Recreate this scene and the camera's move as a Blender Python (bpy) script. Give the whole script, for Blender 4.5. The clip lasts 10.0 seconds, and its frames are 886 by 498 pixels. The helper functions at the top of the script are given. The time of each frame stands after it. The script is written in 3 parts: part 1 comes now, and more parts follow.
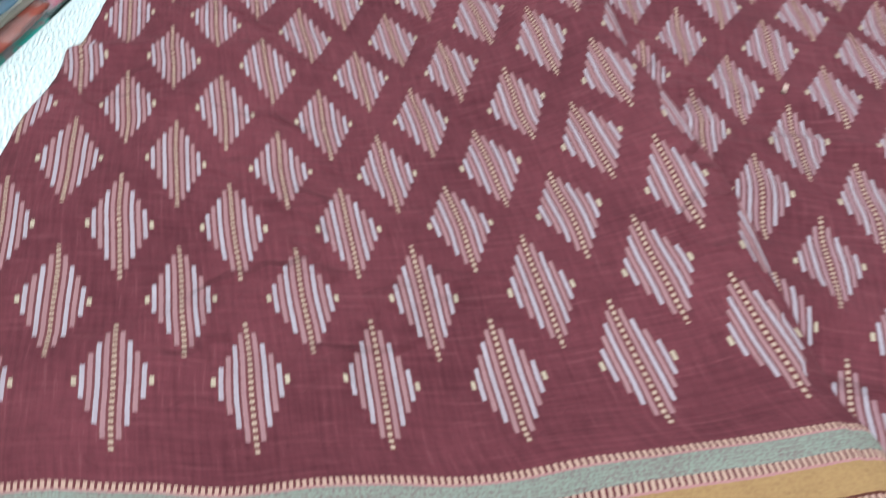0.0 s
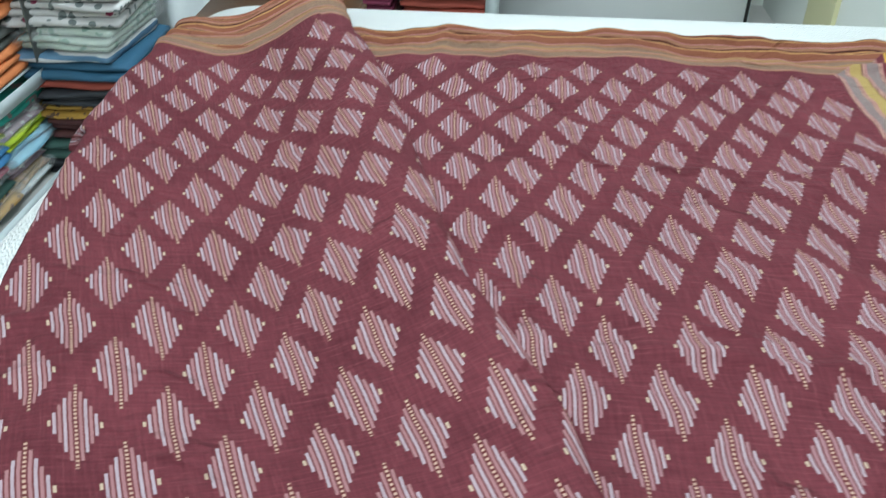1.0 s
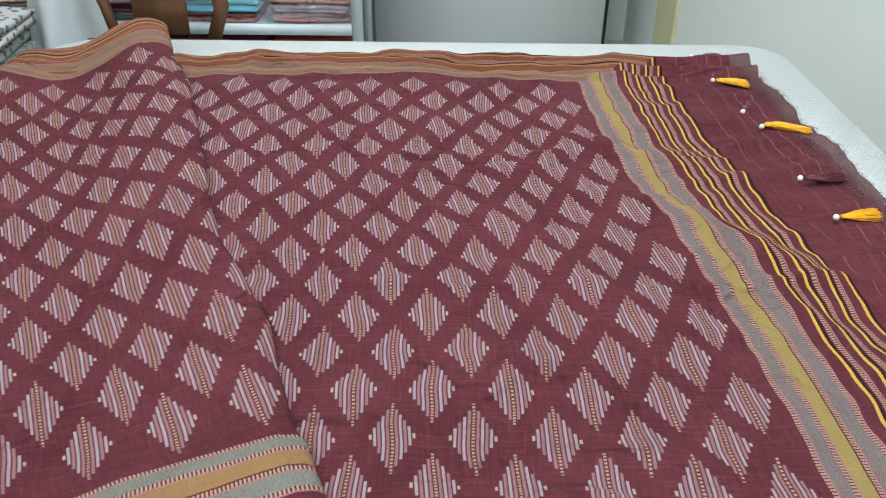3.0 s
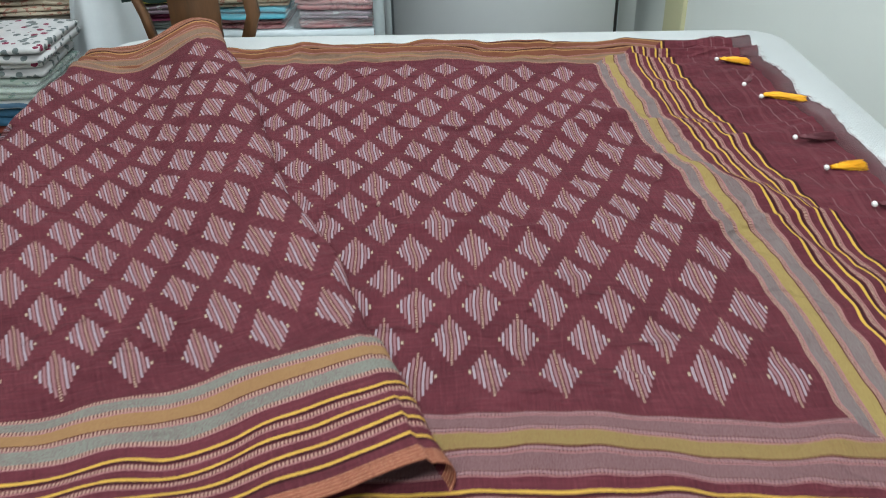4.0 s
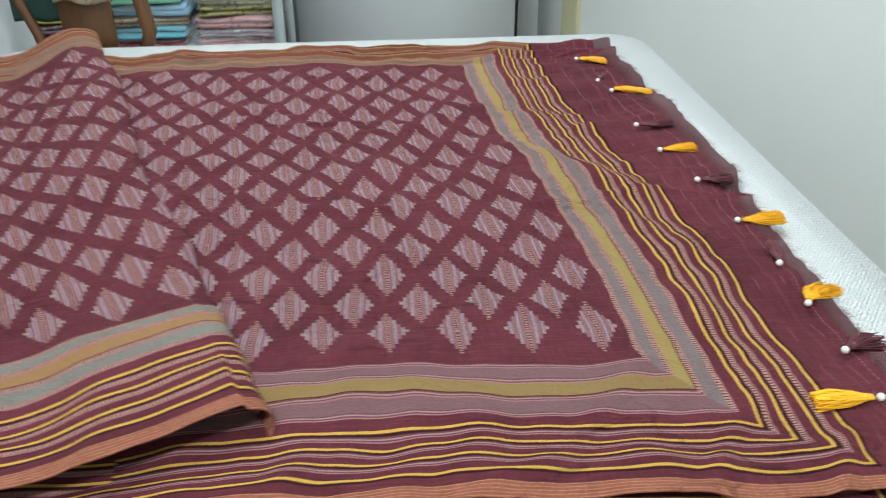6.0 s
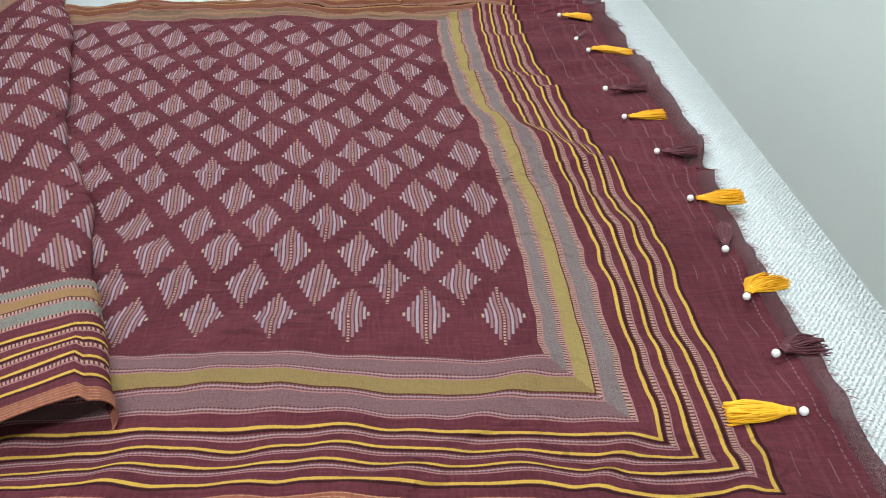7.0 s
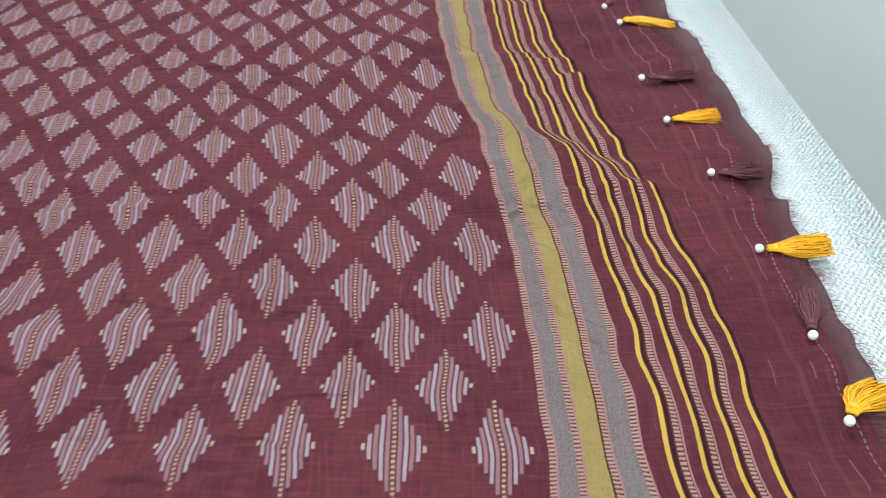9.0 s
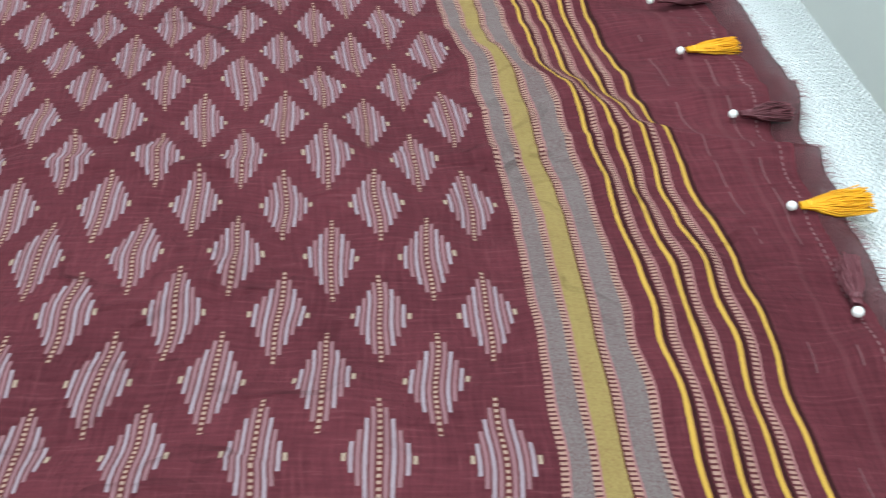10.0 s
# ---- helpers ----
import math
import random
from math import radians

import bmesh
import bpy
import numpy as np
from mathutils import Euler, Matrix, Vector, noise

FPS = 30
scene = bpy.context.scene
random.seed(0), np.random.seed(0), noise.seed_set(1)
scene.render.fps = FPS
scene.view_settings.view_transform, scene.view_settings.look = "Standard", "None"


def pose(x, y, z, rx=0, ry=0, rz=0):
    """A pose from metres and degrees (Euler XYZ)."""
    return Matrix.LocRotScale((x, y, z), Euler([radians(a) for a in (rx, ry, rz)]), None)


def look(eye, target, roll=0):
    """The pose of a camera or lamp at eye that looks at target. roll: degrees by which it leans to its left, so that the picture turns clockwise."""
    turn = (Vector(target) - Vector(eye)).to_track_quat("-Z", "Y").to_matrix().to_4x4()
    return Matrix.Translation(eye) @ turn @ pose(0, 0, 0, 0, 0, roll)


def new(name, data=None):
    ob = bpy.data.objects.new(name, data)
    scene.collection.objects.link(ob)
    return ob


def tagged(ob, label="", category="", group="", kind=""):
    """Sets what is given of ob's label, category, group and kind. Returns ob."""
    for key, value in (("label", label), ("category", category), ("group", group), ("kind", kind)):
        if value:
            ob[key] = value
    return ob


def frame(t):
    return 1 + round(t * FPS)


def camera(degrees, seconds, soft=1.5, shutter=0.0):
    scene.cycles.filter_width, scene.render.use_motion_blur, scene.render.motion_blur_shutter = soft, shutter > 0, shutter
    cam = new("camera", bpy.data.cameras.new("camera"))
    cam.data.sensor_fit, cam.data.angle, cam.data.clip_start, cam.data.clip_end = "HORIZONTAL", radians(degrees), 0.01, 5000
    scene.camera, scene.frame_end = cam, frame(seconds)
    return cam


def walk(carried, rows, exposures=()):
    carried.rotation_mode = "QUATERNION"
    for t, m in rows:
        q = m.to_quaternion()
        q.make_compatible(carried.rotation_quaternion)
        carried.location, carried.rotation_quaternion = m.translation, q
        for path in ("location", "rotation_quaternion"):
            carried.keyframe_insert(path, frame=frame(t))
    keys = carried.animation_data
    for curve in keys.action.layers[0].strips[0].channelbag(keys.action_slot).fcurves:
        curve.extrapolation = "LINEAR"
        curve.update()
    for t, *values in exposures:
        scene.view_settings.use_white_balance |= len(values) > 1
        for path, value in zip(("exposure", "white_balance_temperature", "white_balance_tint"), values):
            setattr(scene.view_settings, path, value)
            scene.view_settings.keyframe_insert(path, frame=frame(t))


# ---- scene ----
cam = camera(55.4, 10.0, soft=1.1, shutter=0.4)
PATH = [
    (0, (-0.511, -0.134, 1.093), (-0.819, 1.228, -0.339), 0.8),
    (0.5, (-0.498, -0.145, 1.145), (-0.704, 1.371, -0.143), -0.0),
    (1, (-0.473, -0.165, 1.19), (-0.615, 1.469, 0.045), 0.3),
    (1.5, (-0.423, -0.2, 1.209), (-0.513, 1.459, 0.095), 0.1),
    (2, (-0.354, -0.259, 1.219), (-0.417, 1.421, 0.136), 0.0),
    (2.5, (-0.286, -0.307, 1.22), (-0.273, 1.388, 0.157), 0.9),
    (2.7, (-0.273, -0.322, 1.219), (-0.26, 1.373, 0.158), 0.8),
    (3.8, (-0.295, -0.455, 1.228), (-0.318, 1.257, 0.194), -0.4),
    (4, (-0.306, -0.496, 1.229), (-0.329, 1.217, 0.197), -1.1),
    (4.5, (-0.336, -0.606, 1.236), (-0.289, 1.116, 0.22), -0.7),
    (5, (-0.347, -0.652, 1.245), (-0.284, 1.094, 0.273), -0.4),
    (5.5, (-0.326, -0.645, 1.241), (-0.219, 1.104, 0.276), -0.4),
    (6, (-0.213, -0.57, 1.209), (-0.079, 1.167, 0.227), -0.4),
    (6.2, (-0.163, -0.539, 1.195), (-0.037, 1.178, 0.179), 0.2),
    (7.3, (-0.08, -0.494, 1.186), (-0.069, 1.195, 0.116), -0.9),
    (7.5, (-0.082, -0.483, 1.192), (-0.074, 1.214, 0.133), -0.7),
    (8, (-0.081, -0.452, 1.196), (-0.103, 1.269, 0.176), 0.5),
    (8.5, (-0.059, -0.383, 1.171), (-0.088, 1.281, 0.061), 0.4),
    (9, (-0.05, -0.267, 1.156), (-0.071, 1.337, -0.038), -1.7),
    (9.5, (-0.025, -0.192, 1.133), (0.07, 1.31, -0.184), -1.4),
    (10, (-0.056, -0.181, 1.131), (-0.034, 1.293, -0.221), -1.3),
]
walk(cam, [(t, look(eye, target, roll)) for t, eye, target, roll in PATH], exposures=[(0.0, 0.45, 6000, 3), (0.5, 0.42, 6050, 4), (1.0, 0.34, 6200, 5), (2.0, 0.22, 6350, 8), (3.0, 0.05, 6450, 10), (4.5, 0.0, 6450, 11), (7.5, 0.0, 6400, 10), (9.0, 0.09, 6150, 8), (10.0, 0.13, 6150, 8)])


# ---- light ----
world = bpy.data.worlds.new("room_air")
world.use_nodes = True
world.node_tree.nodes["Background"].inputs[0].default_value = (0.82, 0.92, 1.0, 1)
world.node_tree.nodes["Background"].inputs[1].default_value = 0.11
scene.world = world


def panel_lamp(x, y, sx, sy, watts):
    d = bpy.data.lights.new("unseen_ceiling_lamp", "AREA")
    d.shape, d.size, d.size_y, d.energy, d.color = "RECTANGLE", sx, sy, watts, (0.87, 0.965, 1.0)
    ob = new("unseen_ceiling_lamp", d)
    ob.matrix_world = look((x, y, 2.80), (x, y, 0))
    return ob


# assumed ceiling lamps, all out of view
panel_lamp(-0.15, 0.70, 0.9, 0.25, 24)
panel_lamp(-0.8, -1.3, 0.9, 0.25, 55)
# extra lamp added to brighten the cabinet front; no source is known there
panel_lamp(-0.5, 1.65, 0.9, 0.25, 27)

TOP = 0.75  # table top
SMOOTH = lambda t: (lambda c: c * c * (3 - 2 * c))(min(1.0, max(0.0, t)))


# ---- materials ----
class N:
    """A value or colour socket with arithmetic."""

    tree = None

    def __init__(self, s):
        self.s = s

    @staticmethod
    def math(op, *a, clamp=False):
        n = N.tree.nodes.new("ShaderNodeMath")
        n.operation, n.use_clamp = op, clamp
        for i, v in enumerate(a):
            if isinstance(v, N):
                N.tree.links.new(v.s, n.inputs[i])
            else:
                n.inputs[i].default_value = v
        return N(n.outputs[0])

    def __add__(self, o): return N.math("ADD", self, o)
    def __radd__(self, o): return N.math("ADD", o, self)
    def __rmul__(self, o): return N.math("MULTIPLY", o, self)
    def __sub__(self, o): return N.math("SUBTRACT", self, o)
    def __rsub__(self, o): return N.math("SUBTRACT", o, self)
    def __mul__(self, o): return N.math("MULTIPLY", self, o)
    def __truediv__(self, o): return N.math("DIVIDE", self, o)
    def __gt__(self, o): return N.math("GREATER_THAN", self, o)
    def __lt__(self, o): return N.math("LESS_THAN", self, o)
    def max(self, o): return N.math("MAXIMUM", self, o)
    def min(self, o): return N.math("MINIMUM", self, o)
    def frac(self): return N.math("FRACT", self)
    def abs(self): return N.math("ABSOLUTE", self)
    def round(self): return N.math("ROUND", self)


def mixc(fac, a, b):
    n = N.tree.nodes.new("ShaderNodeMix")
    n.data_type = "RGBA"
    for i, v in ((0, fac), (6, a), (7, b)):
        if isinstance(v, N):
            N.tree.links.new(v.s, n.inputs[i])
        elif i == 0:
            n.inputs[0].default_value = v
        else:
            n.inputs[i].default_value = (*v, 1)
    return N(n.outputs[2])


def noise_at(scale, vec=None, detail=3.0, rough=0.55, stretch=None):
    if stretch and vec is not None:
        m = N.tree.nodes.new("ShaderNodeVectorMath")
        m.operation = "MULTIPLY"
        N.tree.links.new(vec.s, m.inputs[0])
        m.inputs[1].default_value = stretch
        vec = N(m.outputs[0])
    n = N.tree.nodes.new("ShaderNodeTexNoise")
    n.inputs["Scale"].default_value, n.inputs["Detail"].default_value, n.inputs["Roughness"].default_value = scale, detail, rough
    if vec is not None:
        N.tree.links.new(vec.s, n.inputs["Vector"])
    return N(n.outputs[0])


def coords(kind="Object"):
    return N(N.tree.nodes.new("ShaderNodeTexCoord").outputs[kind])


def begin(name):
    m = bpy.data.materials.new(name)
    m.use_nodes = True
    N.tree = m.node_tree
    return m, m.node_tree.nodes["Principled BSDF"]


def setin(b, key, v):
    if isinstance(v, N):
        N.tree.links.new(v.s, b.inputs[key])
    else:
        b.inputs[key].default_value = (*v, 1) if isinstance(v, tuple) else v


def bump(b, height, strength=0.3, dist=0.001):
    n = N.tree.nodes.new("ShaderNodeBump")
    n.inputs["Strength"].default_value, n.inputs["Distance"].default_value = strength, dist
    N.tree.links.new(height.s, n.inputs["Height"])
    N.tree.links.new(n.outputs[0], b.inputs["Normal"])


def plain(name, colour, rough=0.6, vary=0.12, scale=14.0, metal=0.0, relief=0.15, grain=120.0, stretch=(1, 1, 1), coat=0.0):
    """A surface with two scales of variation and a fine relief."""
    m, b = begin(name)
    c = coords()
    broad, fine = noise_at(scale, c, stretch=stretch), noise_at(grain, c, stretch=stretch)
    dark = tuple(v * (1 - 1.6 * vary) for v in colour)
    light = tuple(min(1, v * (1 + 1.2 * vary)) for v in colour)
    setin(b, "Base Color", mixc(broad * 0.7 + fine * 0.3, dark, light))
    setin(b, "Roughness", N.math("ADD", fine * 0.2, rough - 0.1, clamp=True))
    setin(b, "Metallic", metal)
    setin(b, "Coat Weight", coat)
    bump(b, fine, relief, 0.0008)
    return m


# cloth pattern, in metres of cloth: u across to the tasselled end, v from the near border
A, P, V0, U0, VF = 0.063, 0.1045, 0.055, -0.027, 0.8935
MAROON, WINE = (0.196, 0.046, 0.060), (0.094, 0.020, 0.028)


def saree_material(name, grey, band, grey_side, band_side, warm, lines=0.0):
    m, bs = begin(name)
    uvn = N.tree.nodes.new("ShaderNodeUVMap")
    uvn.uv_map = "cloth"
    uv = N(uvn.outputs[0])
    sep = N.tree.nodes.new("ShaderNodeSeparateXYZ")
    N.tree.links.new(uv.s, sep.inputs[0])
    wob = noise_at(260.0, uv, 2.0)
    u, v = N(sep.outputs[0]) + (wob - 0.5) * 0.0006, N(sep.outputs[1]) + (wob - 0.5) * 0.0008
    streak = noise_at(1.0, uv, 3.0, stretch=(30, 420, 1))
    streak2 = noise_at(1.0, uv, 3.0, stretch=(420, 30, 1))
    broad = noise_at(9.0, uv, 3.0)
    weave = streak * 0.5 + streak2 * 0.5
    col = mixc(N.math("ADD", (broad - 0.5) * 1.3 + (weave - 0.5) * 2.2, 0.5, clamp=True), WINE, MAROON)
    slub = (streak > 0.64).max(streak2 > 0.66) * 0.22
    col = mixc(slub, col, (0.24, 0.085, 0.095))

    # diamonds on two interleaved lattices
    q = 0.00345

    def lattice(shift):
        a = (((u - U0) / A + (0.5 + shift)).frac() - 0.5) * A
        d = ((((v - V0) / P + (0.5 + shift)).frac() - 0.5) * P).abs()
        i = (a / q).round()
        return a, i, ((i.abs() * (q / 0.01845) + d / 0.0378) < 1.0)

    a1, i1, in1 = lattice(0.0)
    a2, i2, in2 = lattice(0.5)
    in1 = in1 * (v > 0.0) * (v < 0.84) * (u < -0.004)
    in2 = in2 * (v > 0.055) * (v < 0.89) * (u < -0.034)
    i = i1 * in1 + i2 * in2
    a = a1 * in1 + a2 * in2
    dia = in1.max(in2)
    line = ((a - i * q).abs() < q * 0.32)
    odd = ((i.abs() * 0.5).frac() > 0.25)
    tint = noise_at(7.0, uv, 1.0)
    pale, rose = mixc(tint, (0.47, 0.39, 0.45), (0.50, 0.39, 0.43)), mixc(tint, (0.40, 0.20, 0.225), warm)
    threads = mixc(odd, pale, rose)
    tip = (i.abs() > 4.5)
    threads = mixc(tip, threads, (0.58, 0.45, 0.33))
    dots = ((v / 0.0036).frac() < 0.55)
    centre = (i.abs() < 0.5)
    threads = mixc(centre * dots, threads, (0.58, 0.40, 0.31))
    threads = mixc(centre * (1 - dots), threads, (0.13, 0.025, 0.022))
    threads = mixc((streak2 - 0.35) * 0.7, threads, (0.24, 0.10, 0.11))
    ground_in = mixc(0.6, col, (0.19, 0.060, 0.063))
    col = mixc(dia, col, mixc(line, ground_in, threads))

    # borders, mitred at the corner
    near, far = 0.0 - v, v - VF
    b = near.max(far).max(u)
    side = ((u - near.max(far)) > 0.0)
    along = u * (1 - side) + v * side
    bead = ((along / 0.0042).frac() < 0.62)
    pink = (0.46, 0.21, 0.21)
    cream = (0.56, 0.34, 0.27)

    def stripe(x, w):
        return ((b - x).abs() < w * 0.5)

    def between(lo, hi):
        return (b > lo) * (b < hi)

    g, y = mixc(side, grey, grey_side), mixc(side, band, band_side)
    isfar = ((far - near.max(u)) > 0.0)
    fade = noise_at(14.0, uv, 2.0)
    g, y = mixc(isfar, g, (0.30, 0.20, 0.13)), mixc(isfar, y, (0.36, 0.21, 0.10))
    ends = (N.math("SINE", u * 4200.0) * 0.5 + 0.5) * side + (N.math("SINE", v * 4200.0) * 0.5 + 0.5) * (1 - side)
    fleck = noise_at(1.0, uv, 2.0, stretch=(700, 700, 1))
    g = mixc(N.math("ADD", fade * 0.5 + ends * 0.25 + (fleck - 0.5) * 2.2 + (weave - 0.5), -0.1, clamp=True), g, (0.17, 0.075, 0.08))
    y = mixc(N.math("ADD", fade * 0.5 + (fleck - 0.5) * 1.6 + (weave - 0.5), -0.1, clamp=True), y, (0.27, 0.13, 0.06))
    col = mixc(isfar * (b > 0.060), col, (0.26, 0.095, 0.055))
    col = mixc(between(0.0015, 0.058), col, g)
    col = mixc(between(0.0185, 0.0370), col, y)
    rung = mixc(((along / 0.0029).frac() < 0.58), (0.13, 0.032, 0.036), cream)
    rung = mixc(isfar, rung, (0.33, 0.17, 0.10))
    plain_side = (1 - side) * (1 - isfar) * lines
    for x in (0.0020, 0.0185, 0.0380, 0.0565):
        col = mixc(stripe(x, 0.0040), col, mixc(plain_side, rung, (0.105, 0.026, 0.034)))
        col = mixc(stripe(x, 0.0014) * plain_side, col, (0.56, 0.34, 0.37))
        col = mixc(stripe(x + 0.0026, 0.0012), col, pink)
    col = mixc(between(0.0348, 0.0360), col, (0.11, 0.03, 0.02))
    for x in (0.0725, 0.0918, 0.1122, 0.1325):
        col = mixc(stripe(x, 0.0028), col, mixc(isfar, (0.78, 0.47, 0.085), (0.46, 0.25, 0.10)))
        col = mixc(stripe(x + 0.0032, 0.0022), col, (0.045, 0.012, 0.012))
        if x < 0.13:
            col = mixc(stripe(x + 0.0072, 0.0036), col, mixc(plain_side, rung, (0.105, 0.026, 0.034)))
            col = mixc(stripe(x + 0.0072, 0.0015) * plain_side, col, (0.56, 0.34, 0.37))
            col = mixc(stripe(x + 0.0100, 0.0013), col, pink)
    zari = ((near.max(far)) > 0.1455)
    rib = ((near.max(far) / 0.0031).frac() < 0.25)
    # gold ribs of the hem; bright specks paint their glitter into the colour
    painted_glint = noise_at(1.0, uv, 2.0, stretch=(500, 1600, 1))
    copper = mixc(rib * (painted_glint > 0.45) * 0.75, mixc(N.math("ADD", (weave - 0.5) * 2.5, 0.5, clamp=True), (0.27, 0.075, 0.045), (0.50, 0.18, 0.11)), (0.72, 0.38, 0.22))
    col = mixc(zari, col, copper)
    stitch = (((v / 0.0052).frac()) < 0.6) * ((u - 0.1885).abs() < 0.00055)
    col = mixc(stitch * (0.85 - fade * 0.7), col, (0.42, 0.27, 0.28))
    for at, wide in ((0.1525, 0.0004), (0.1765, 0.0005), (0.2035, 0.0006)):
        pulled = ((u - at).abs() < wide) * (noise_at(1.0, uv, 2.0, stretch=(3, 22, 1)) > 0.5)
        col = mixc(pulled * 0.22, col, (0.50, 0.36, 0.36))
    tuck = ((u - 0.168).abs() < 0.0016)
    col = mixc(tuck * 0.3, col, (0.22, 0.075, 0.085))
    col = mixc(0.42, col, (0.004, 0.001, 0.001))
    setin(bs, "Base Color", col)
    setin(bs, "Roughness", 0.86 - zari * 0.36)
    setin(bs, "Metallic", zari * 0.30)
    setin(bs, "Specular IOR Level", 0.10)
    setin(bs, "Alpha", 1.0 - ((u > 0.196) * (0.20 + streak * 0.30)))
    crumple = noise_at(38.0, uv, 4.0, 0.6)
    run = noise_at(7.0, uv, 3.0, 0.6, stretch=(1.0, 1.5, 1))
    where = N.math("ADD", (noise_at(4.5, uv, 1.0) - 0.46) * 7.0, 0.0, clamp=True)
    crease = N.math("ADD", 1 - (run - 0.5).abs() * 26.0, 0.0, clamp=True) * where
    thread = N.math("SINE", u * 9000.0) * N.math("SINE", v * 9000.0)
    bump(bs, thread * 0.15 + weave * 0.7 + (dia * line) * 0.35 + crumple * 15.0 + crease * 9.0, 0.85, 0.0006)
    return m


MAT_PALLU = saree_material("maroon_handloom_pallu", (0.27, 0.150, 0.155), (0.34, 0.235, 0.090), (0.28, 0.235, 0.225), (0.44, 0.325, 0.115), (0.37, 0.21, 0.23), 0.7)
MAT_FLAP = saree_material("maroon_handloom_fold", (0.29, 0.305, 0.26), (0.42, 0.235, 0.105), (0.29, 0.305, 0.26), (0.31, 0.245, 0.06), (0.39, 0.20, 0.20))


def table_cloth_material():
    m, b = begin("white_woven_cover")
    c = coords()
    sep = N.tree.nodes.new("ShaderNodeSeparateXYZ")
    N.tree.links.new(c.s, sep.inputs[0])
    x, y = N(sep.outputs[0]), N(sep.outputs[1])
    jig = (noise_at(150.0, c) - 0.5) * 0.009
    rows = N.math("SINE", (x + jig) * 1250.0) * N.math("SINE", (y + jig * 0.7) * 1000.0) + N.math("SINE", (y + jig * 0.3) * 1000.0) * 0.4
    n1, n2 = noise_at(6.0, c), noise_at(420.0, c)
    # hollows of the weave are also shaded in the colour, along with the relief
    setin(b, "Base Color", mixc(n1 * 0.35 + n2 * 0.5 - 0.1 + rows * 0.11, (0.55, 0.57, 0.57), (0.78, 0.80, 0.80)))
    setin(b, "Roughness", 0.85)
    bump(b, rows * 0.6 + n2 * 1.0, 0.9, 0.0014)
    return m


MAT_COVER = table_cloth_material()
MAT_WALL = plain("pale_green_wall_paint", (0.67, 0.70, 0.665), 0.55, 0.05, 3.0, relief=0.1)
# walls out of view, pale so that they bounce fill light
MAT_UNSEEN_WALL = plain("unseen_wall_grey", (0.72, 0.72, 0.70), 0.7, 0.1, 4.0)
MAT_FLOOR = plain("grey_floor_tile", (0.50, 0.49, 0.47), 0.35, 0.12, 5.0)
# ceiling out of view, white to bounce light onto upright faces
MAT_CEIL = plain("white_ceiling_paint", (0.80, 0.80, 0.79), 0.8, 0.04, 2.0)
MAT_STRIP = plain("yellow_painted_pilaster", (0.52, 0.50, 0.30), 0.5, 0.06, 4.0)
MAT_STEEL = plain("grey_painted_steel", (0.56, 0.63, 0.66), 0.4, 0.08, 8.0, relief=0.05)
MAT_DOOR = plain("white_enamel_steel", (0.88, 0.92, 0.95), 0.5, 0.03, 3.0, relief=0.04, coat=0.1)
MAT_WOOD = plain("brown_chair_wood", (0.135, 0.062, 0.026), 0.45, 0.4, 10.0, stretch=(6, 6, 0.8), grain=60.0)
# near-black colour that stands for the shade inside a gap
MAT_GAP_SHADE = plain("gap_shade", (0.02, 0.02, 0.02), 0.7, 0.2)
MAT_LAMP, _b = begin("lamp_diffuser")
setin(_b, "Base Color", (0.9, 0.9, 0.9))
setin(_b, "Emission Color", (0.93, 0.99, 1.0))
setin(_b, "Emission Strength", 3.0)
MAT_PEARL = plain("white_pearl", (0.78, 0.77, 0.74), 0.18, 0.03, coat=0.6, relief=0.0)
MAT_ORANGE = plain("orange_silk_thread", (0.92, 0.42, 0.008), 0.6, 0.18, 30.0, relief=0.5, grain=500.0)
MAT_WINE = plain("wine_silk_thread", (0.125, 0.030, 0.040), 0.55, 0.2, 30.0, relief=0.5, grain=500.0)
MAT_CARD = plain("white_card", (0.80, 0.82, 0.80), 0.5, 0.02, 5.0)


# ---- mesh helpers ----
def link(name, bm, material, parent=None, label="", smooth=True):
    me = bpy.data.meshes.new(name)
    bm.to_mesh(me)
    bm.free()
    for p in me.polygons:
        p.use_smooth = smooth
    me.materials.append(material)
    ob = new(name, me)
    ob.parent = parent
    if label:
        ob["label"] = label
    return ob


def part(name, bm, material, parent, label="", smooth=True):
    return link(name, bm, material, parent, label, smooth)


def box(lo, hi, bevel=0.0, seg=2):
    bm = bmesh.new()
    bmesh.ops.create_cube(bm, size=1)
    for w in bm.verts:
        w.co = Vector([lo[k] + (w.co[k] + 0.5) * (hi[k] - lo[k]) for k in range(3)])
    if bevel:
        bmesh.ops.bevel(bm, geom=bm.edges[:], offset=bevel, segments=seg, affect="EDGES")
    return bm


def empty(name, at, label, category, group="", kind=""):
    ob = new(name)
    ob.empty_display_size = 0.05
    ob.location = at
    return tagged(ob, label, category, group, kind)


